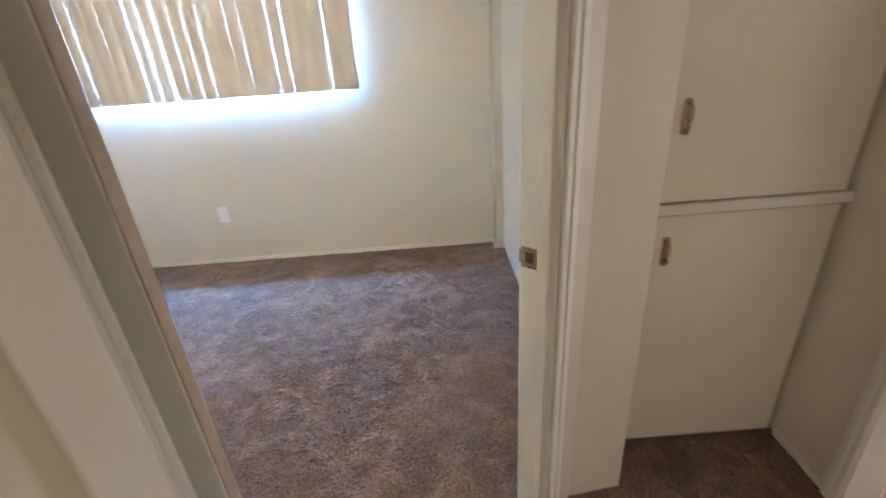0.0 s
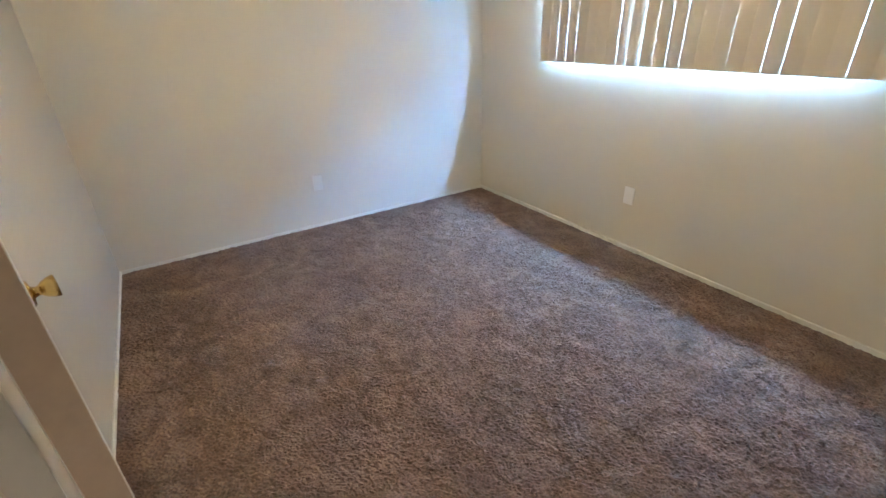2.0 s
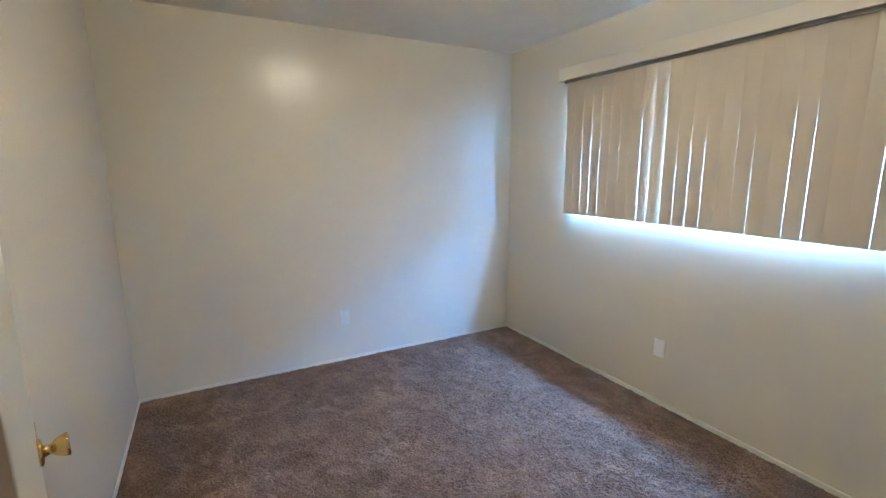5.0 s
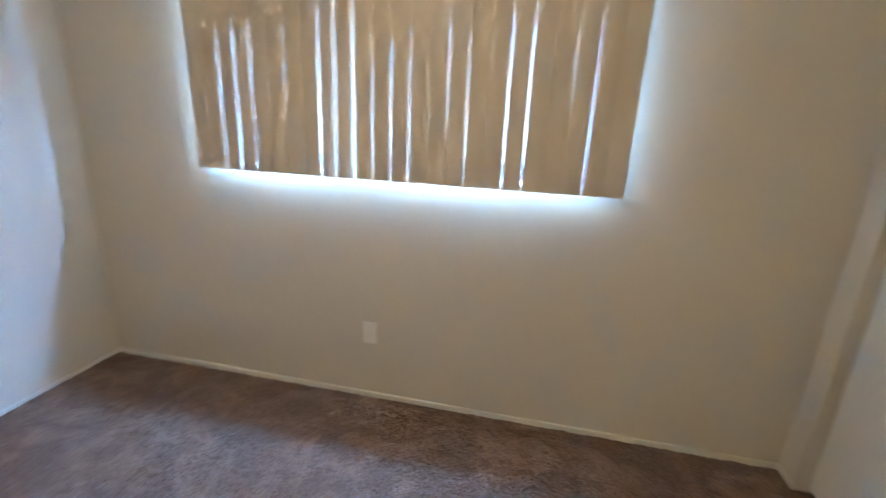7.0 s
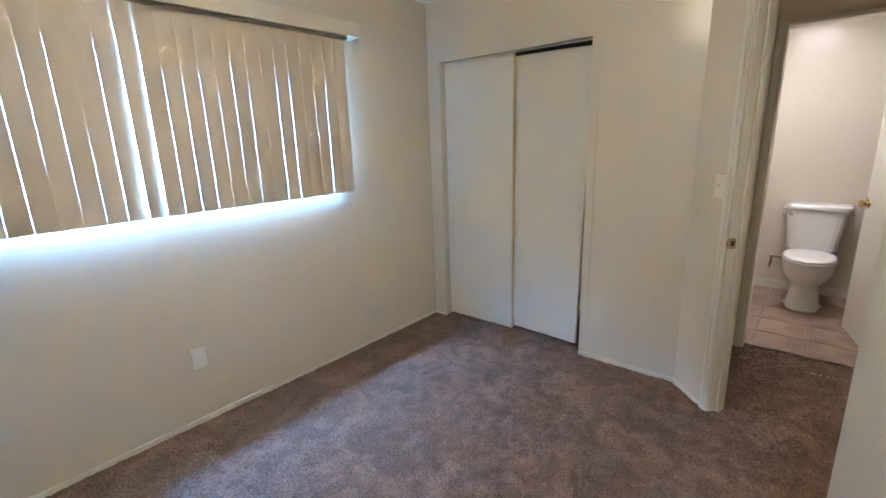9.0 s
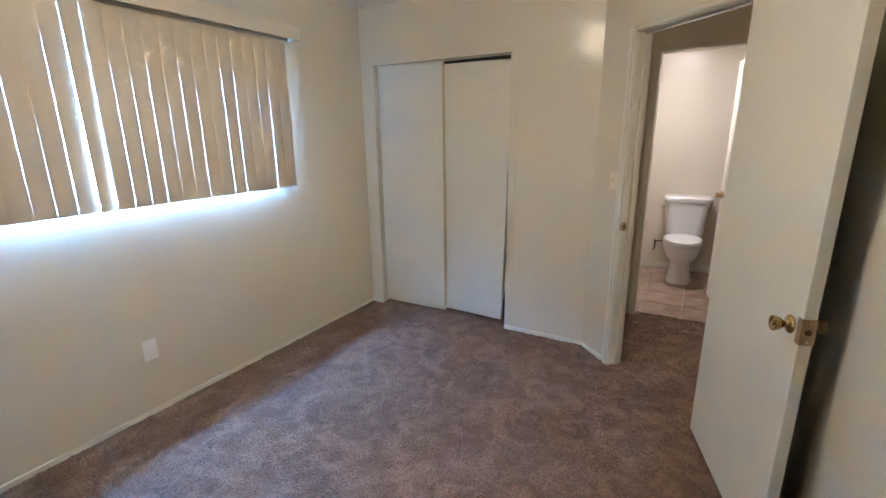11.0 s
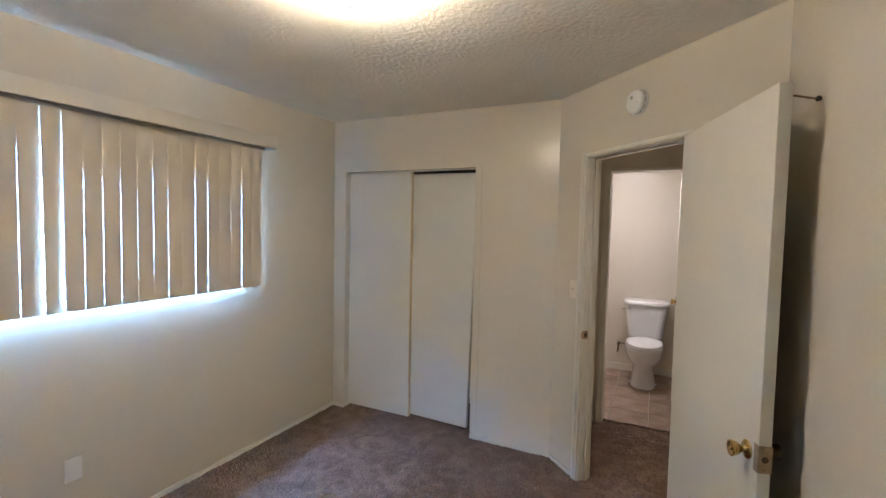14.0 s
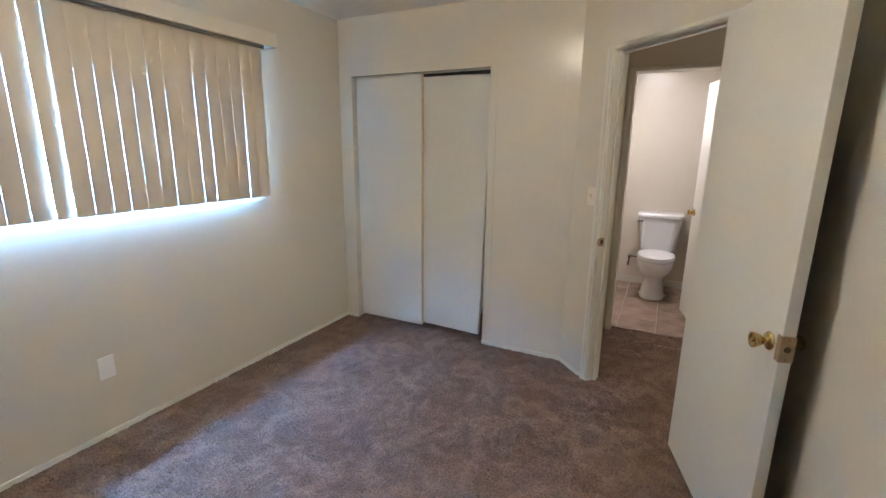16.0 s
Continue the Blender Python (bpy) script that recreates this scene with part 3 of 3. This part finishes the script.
for a, b, c, d in ((wx0, wx1, wz0 + 0.004, wz0 + 0.037), (wx0, wx1, wz1 - 0.035, wz1), (wx0, wx0 + 0.035, wz0 + 0.037, wz1 - 0.035), (wx1 - 0.035, wx1, wz0 + 0.037, wz1 - 0.035)):
    part("window_frame", box(a, b, 0.205, 0.268, c, d, 0.002, 1), ALU, win)
mid = (wx0 + wx1) / 2
for a, b, y in ((wx0 + 0.035, mid + 0.02, 0.215), (mid - 0.02, wx1 - 0.035, 0.242)):
    sash = bmesh.new()
    for p, q, r, s in ((a, b, wz0 + 0.037, wz0 + 0.067), (a, b, wz1 - 0.065, wz1 - 0.035), (a, a + 0.03, wz0 + 0.067, wz1 - 0.065), (b - 0.03, b, wz0 + 0.067, wz1 - 0.065)):
        add_box(sash, p, q, y, y + 0.02, r, s)
    sa = part("sash", sash, ALU, win)
    pane = part("pane", box(a + 0.03, b - 0.03, y + 0.008, y + 0.012, wz0 + 0.067, wz1 - 0.065), GLASS, sa)
    pane.visible_shadow = False

BX0, BX1, BZ0, BZ1, BY = -2.213, -0.288, 1.141, 2.090, 2.945
blind = thing("vertical_blind", pose(0, 0, 0), "beige vertical vane blind, closed, with a white valance", "blind")
part("headrail", box(BX0 - 0.012, BX1 + 0.012, BY - 0.034, BY + 0.034, BZ1 - 0.006, BZ1 + 0.036, 0.003, 1), PLASTIC, blind)
part("rail_lip", box(BX0 - 0.011, BX1 + 0.011, BY - 0.026, BY - 0.010, BZ1 - 0.024, BZ1 - 0.0065, 0.002, 1), GREY, blind, "grey lower lip of the headrail")
val = bmesh.new()
add_box(val, BX0 - 0.03, BX1 + 0.085, BY - 0.064, BY - 0.060, BZ1 - 0.012, BZ1 + 0.071, 0.0012, 1)
part("valance", val, VALANCE, blind, "cream plastic valance board")
for x in (BX0 - 0.03, BX1 + 0.081):
    part("valance_return", box(x, x + 0.004, BY - 0.060, NORTH - 0.0005, BZ1 - 0.012, BZ1 + 0.071, 0.0012, 1), VALANCE, blind)
for x in (BX0 + 0.15, (BX0 + BX1) / 2, BX1 - 0.15):
    part("bracket", box(x - 0.012, x + 0.012, BY - 0.060, NORTH - 0.0005, BZ1 + 0.0365, BZ1 + 0.041), STEEL, blind)


def vane(x0, x1, parted0, parted1, tilt0, tilt1):
    """One hanging vane between two joints: a shallow curved strip, lapped at the head, bowing away from its neighbours lower down."""
    bm = bmesh.new()
    rows, cols, grid = 16, 8, []
    for j in range(rows + 1):
        f = j / rows
        z = BZ1 - f * (BZ1 - BZ0)
        left, right = x0 + opening(parted0, f) / 2, x1 - opening(parted1, f) / 2
        a = math.tan(radians(tilt0 + (tilt1 - tilt0) * f))
        line = []
        for i in range(cols + 1):
            u = i / cols - 0.5
            line.append(bm.verts.new((left + (right - left) * (u + 0.5), BY + u * (right - left) * a - 0.0025 * (1 - 4 * u * u), z)))
        grid.append(line)
    for j in range(rows):
        for i in range(cols):
            bm.faces.new((grid[j][i], grid[j][i + 1], grid[j + 1][i + 1], grid[j + 1][i]))
    bm.normal_update()
    bmesh.ops.solidify(bm, geom=bm.faces[:], thickness=0.0009)
    return bm


def opening(parted, f):
    """How far two neighbours stand apart at the share f of the drop, from a lap at the head through the middle to the foot."""
    middle, foot = parted
    return 0.001 * (-1.2 + (4 * middle - foot + 3.6) * f + (2 * foot - 4 * middle - 2.4) * f * f)


VANES = 24
PITCH = (BX1 - BX0) / VANES
# how far neighbouring vanes part half-way down and at the foot, in millimetres, joint by joint
PARTED = ((-1, -1), (0.9, -1.0), (1.6, 1.9), (1.8, 2.3), (1.4, 1.8), (0.7, -1.0), (1.2, -0.5), (0.1, 0.9), (2.0, 3.2), (2.2, 4.5), (1.6, 3.0), (0.9, 1.4), (1.0, 1.4),
          (1.0, 1.5), (0.4, -0.3), (0.9, -0.4), (0.7, 0.9), (-0.3, -2), (1.2, 1.7), (1.2, 1.7), (0.2, -2), (0.4, -1), (1.1, 2.0), (-0.2, -1.5), (-1, -1))
for i in range(VANES):
    x0 = BX0 + PITCH * i
    tilts = (0.5, 0.4 + 0.2 * ((i * 7) % 4))
    if i == 9:
        tilts = (4.0, 20.0)
    vn = part("vane", vane(x0, x0 + PITCH, PARTED[i], PARTED[i + 1], *tilts), VANE, blind, "half-turned vane letting light past" if i == 9 else "")
    part("clip", box(x0 + PITCH / 2 - 0.006, x0 + PITCH / 2 + 0.006, BY - 0.002, BY + 0.006, BZ1 - 0.012, BZ1 + 0.006), PLASTIC, vn)

# ---- ceiling light ----
LX, LY = -1.24, 1.470
light = thing("ceiling_light", pose(LX, LY, HIGH), "square frosted glass ceiling light, lit", "ceiling light")
part("pan", box(-0.065, 0.065, -0.065, 0.065, -0.022, 0.0, 0.006, 2), PLASTIC, light)
sh = bmesh.new()
N = 16
vg = []
for j in range(N + 1):
    row = []
    for i in range(N + 1):
        u, v = i / N * 2 - 1, j / N * 2 - 1
        hx, hy = 0.152 * u * (1 - 0.055 * v * v), 0.152 * v * (1 - 0.055 * u * u)
        r = max(abs(u), abs(v))
        row.append(sh.verts.new((hx, hy, -0.104 + 0.036 * r ** 5 + 0.012 * (u * v) ** 2)))
    vg.append(row)
for j in range(N):
    for i in range(N):
        sh.faces.new((vg[j][i], vg[j][i + 1], vg[j + 1][i + 1], vg[j + 1][i]))
sh.normal_update()
bmesh.ops.solidify(sh, geom=sh.faces[:], thickness=0.003)
part("shade", sh, SHADE, light, "glowing frosted glass shade", smooth=True)
part("finial", lathe([(0.010, -0.104), (0.012, -0.109), (0.006, -0.113), (0.009, -0.120), (0.005, -0.126)][::-1], 18), STEEL, light, "small steel finial", smooth=True)
for x in (-0.075, 0.075):
    part("bulb", lathe([(0.010, 0.0), (0.014, 0.008), (0.024, 0.026), (0.028, 0.044), (0.024, 0.060), (0.010, 0.070)], 16, pose(x * 0.35, 0, -0.066, 0, 90 if x > 0 else -90, 0)), BULB, light, "lit bulb", smooth=True)
part("stem", lathe([(0.003, -0.100), (0.003, -0.02)], 10), STEEL, light)

# ---- hall cupboard ----
def cupboard_door(z0, z1, pull_z, label):
    d = thing("cupboard_door", pose(0.760, CUP_Y + 0.0295, z0), label, "cupboard door", "hall cupboard doors")
    part("panel", box(0.0, 0.528, -0.019, 0.0, 0.0, z1 - z0, 0.003, 2), CUPB, d)
    p = part("pull", box(0.028, 0.046, -0.023, -0.0188, pull_z - z0 - 0.046, pull_z - z0 + 0.046, 0.006, 3), PULL, d, "dull brass pull handle")
    part("grip", add_tube(bmesh.new(), [(0.037, -0.020, pull_z - z0 - 0.034), (0.037, -0.040, pull_z - z0 - 0.028), (0.037, -0.044, pull_z - z0), (0.037, -0.040, pull_z - z0 + 0.028), (0.037, -0.020, pull_z - z0 + 0.034)], 0.005, 10), PULL, p, smooth=True)
    return d


cupboard_door(0.012, 0.886, 0.775, "painted lower cupboard door with a metal pull")
cupboard_door(0.925, 2.065, 1.160, "painted upper cupboard door with a metal pull")
tagged(part("trim", box(0.755, HALL_E, CUP_Y - 0.004, CUP_Y + 0.029, 0.892, 0.9235, 0.003, 2), TRIM), "painted rail between the cupboard doors", "trim", kind="structure")


# ---- bathroom ----
def egg(front, back, hw, z, n=36, sharp=2.3):
    cx = front + (back - front) * 0.55
    pts = []
    for k in range(n):
        a = 2 * math.pi * k / n
        c, s = math.cos(a), math.sin(a)
        e = 2 / sharp
        px = math.copysign(abs(c) ** e, c)
        py = math.copysign(abs(s) ** e, s)
        pts.append(Vector((cx + px * ((back - cx) if px > 0 else (cx - front)), py * hw, z)))
    return pts


toilet = thing("toilet", pose(-0.004, 0.583, 0), "white porcelain two-piece toilet with closed lid", "toilet")
bowl = bmesh.new()
add_loft(bowl, [egg(2.275, 2.74, 0.122, 0.0, sharp=2.8), egg(2.275, 2.74, 0.122, 0.018, sharp=2.8), egg(2.288, 2.72, 0.112, 0.05, sharp=2.6), egg(2.300, 2.70, 0.101, 0.14), egg(2.292, 2.68, 0.100, 0.205),
                egg(2.236, 2.66, 0.125, 0.245), egg(2.180, 2.65, 0.152, 0.290), egg(2.146, 2.645, 0.168, 0.345), egg(2.138, 2.645, 0.172, 0.395), egg(2.140, 2.645, 0.171, 0.410), egg(2.150, 2.635, 0.164, 0.420)])
part("bowl", bowl, PORC, toilet, smooth=True)
part("bowl_shelf", box(2.52, 2.835, -0.135, 0.135, 0.30, 0.422, 0.02, 4), PORC, toilet, smooth=True)
seat = bmesh.new()
add_loft(seat, [egg(2.128, 2.56, 0.168, 0.4230), egg(2.120, 2.565, 0.174, 0.4290), egg(2.120, 2.565, 0.174, 0.4370), egg(2.128, 2.56, 0.168, 0.4420)])
part("seat", seat, SEAT, toilet, smooth=True)
lid = bmesh.new()
add_loft(lid, [egg(2.126, 2.585, 0.169, 0.4445), egg(2.121, 2.59, 0.172, 0.4490), egg(2.124, 2.59, 0.170, 0.4580), egg(2.15, 2.57, 0.150, 0.4650), egg(2.25, 2.50, 0.09, 0.4680)])
part("seat_lid", lid, SEAT, toilet, smooth=True)
tank = bmesh.new()


def rounded(x0, x1, hw, z, r=0.045, n=6):
    pts = []
    for cx, cy, a0 in ((x1 - 0.02, hw - 0.02, 0), (x0 + r, hw - r, 90), (x0 + r, -hw + r, 180), (x1 - 0.02, -hw + 0.02, 270)):
        rr = r if cx < (x0 + x1) / 2 else 0.02
        for k in range(n + 1):
            a = radians(a0 + 90 * k / n)
            pts.append(Vector((cx + rr * math.cos(a), cy + rr * math.sin(a), z)))
    return pts


add_loft(tank, [rounded(2.655, 2.835, 0.158, 0.424, 0.06, 3), rounded(2.640, 2.838, 0.172, 0.445, 0.06, 3), rounded(2.632, 2.840, 0.180, 0.55, 0.06, 3), rounded(2.622, 2.842, 0.208, 0.785, 0.06, 3)])
part("tank", tank, PORC, toilet)
tl = bmesh.new()
add_loft(tl, [rounded(2.612, 2.846, 0.215, 0.786, 0.06, 4), rounded(2.604, 2.848, 0.222, 0.791, 0.06, 4), rounded(2.604, 2.848, 0.222, 0.816, 0.06, 4), rounded(2.612, 2.846, 0.215, 0.826, 0.06, 4), rounded(2.66, 2.82, 0.16, 0.830, 0.05, 4)])
part("tank_lid", tl, PORC, toilet)
lv = part("flush_lever", lathe([(0.012, 0), (0.012, 0.006), (0.007, 0.010), (0.006, 0.020)], 16, pose(2.624, 0.165, 0.745, 0, -90, 0)), CHROME, toilet, "chrome flush lever", smooth=True)
part("arm", add_tube(bmesh.new(), [(2.606, 0.165, 0.745), (2.602, 0.195, 0.743), (2.604, 0.228, 0.739)], 0.006, 10), CHROME, lv, smooth=True)
part("bolt_cap", lathe([(0.013, 0.0), (0.012, 0.008), (0.006, 0.012)], 14, pose(2.44, 0.118, 0.018)), SEAT, toilet)
part("bolt_cap", lathe([(0.013, 0.0), (0.012, 0.008), (0.006, 0.012)], 14, pose(2.44, -0.118, 0.018)), SEAT, toilet)
part("plug", lathe([(0.007, 0.0), (0.007, 0.003)], 12, pose(2.303, -0.015, 0.085, 0, -90, 0)), DARK, toilet)

valve = thing("water_valve", pose(2.86, 0.850, 0.305), "dark brass water supply valve at the wall", "valve")
part("pipe", add_tube(bmesh.new(), [(0.0, 0, 0), (-0.04, 0, 0.0), (-0.065, 0, 0.0)], 0.008, 10), DARK_BRASS, valve, smooth=True)
part("body", add_tube(bmesh.new(), [(-0.062, 0, 0.016), (-0.062, 0.001, -0.03), (-0.062, 0.006, -0.075)], 0.0085, 12), DARK_BRASS, valve, smooth=True)
part("handle", lathe([(0.013, 0.0), (0.015, 0.004), (0.013, 0.014)], 16, pose(-0.062, 0.007, -0.092)), PULL, valve, "copper-coloured valve handle")
part("hose", add_tube(bmesh.new(), [(-0.062, 0.0, 0.010), (-0.062, -0.03, 0.014), (-0.064, -0.09, 0.010), (-0.070, -0.16, 0.035), (-0.10, -0.20, 0.095)], 0.006, 10), DARK_BRASS, valve, smooth=True)
part("escutcheon", lathe([(0.026, 0.0), (0.024, 0.006), (0.012, 0.010)], 18, pose(0, 0, 0, 0, -90, 0)), CHROME, valve)

# unseen fixture with a glowing diffuser, added for the bathroom's light
added_bath_light = thing("ceiling_light", pose(1.95, 0.78, HIGH), "unseen round ceiling light added to light the bathroom", "ceiling light")
part("diffuser", lathe([(0.05, -0.085), (0.11, -0.072), (0.145, -0.045), (0.15, -0.02)], 32), BATHGLOW, added_bath_light, smooth=True)
part("pan", lathe([(0.155, -0.02), (0.155, 0.0)], 32), PLASTIC, added_bath_light)
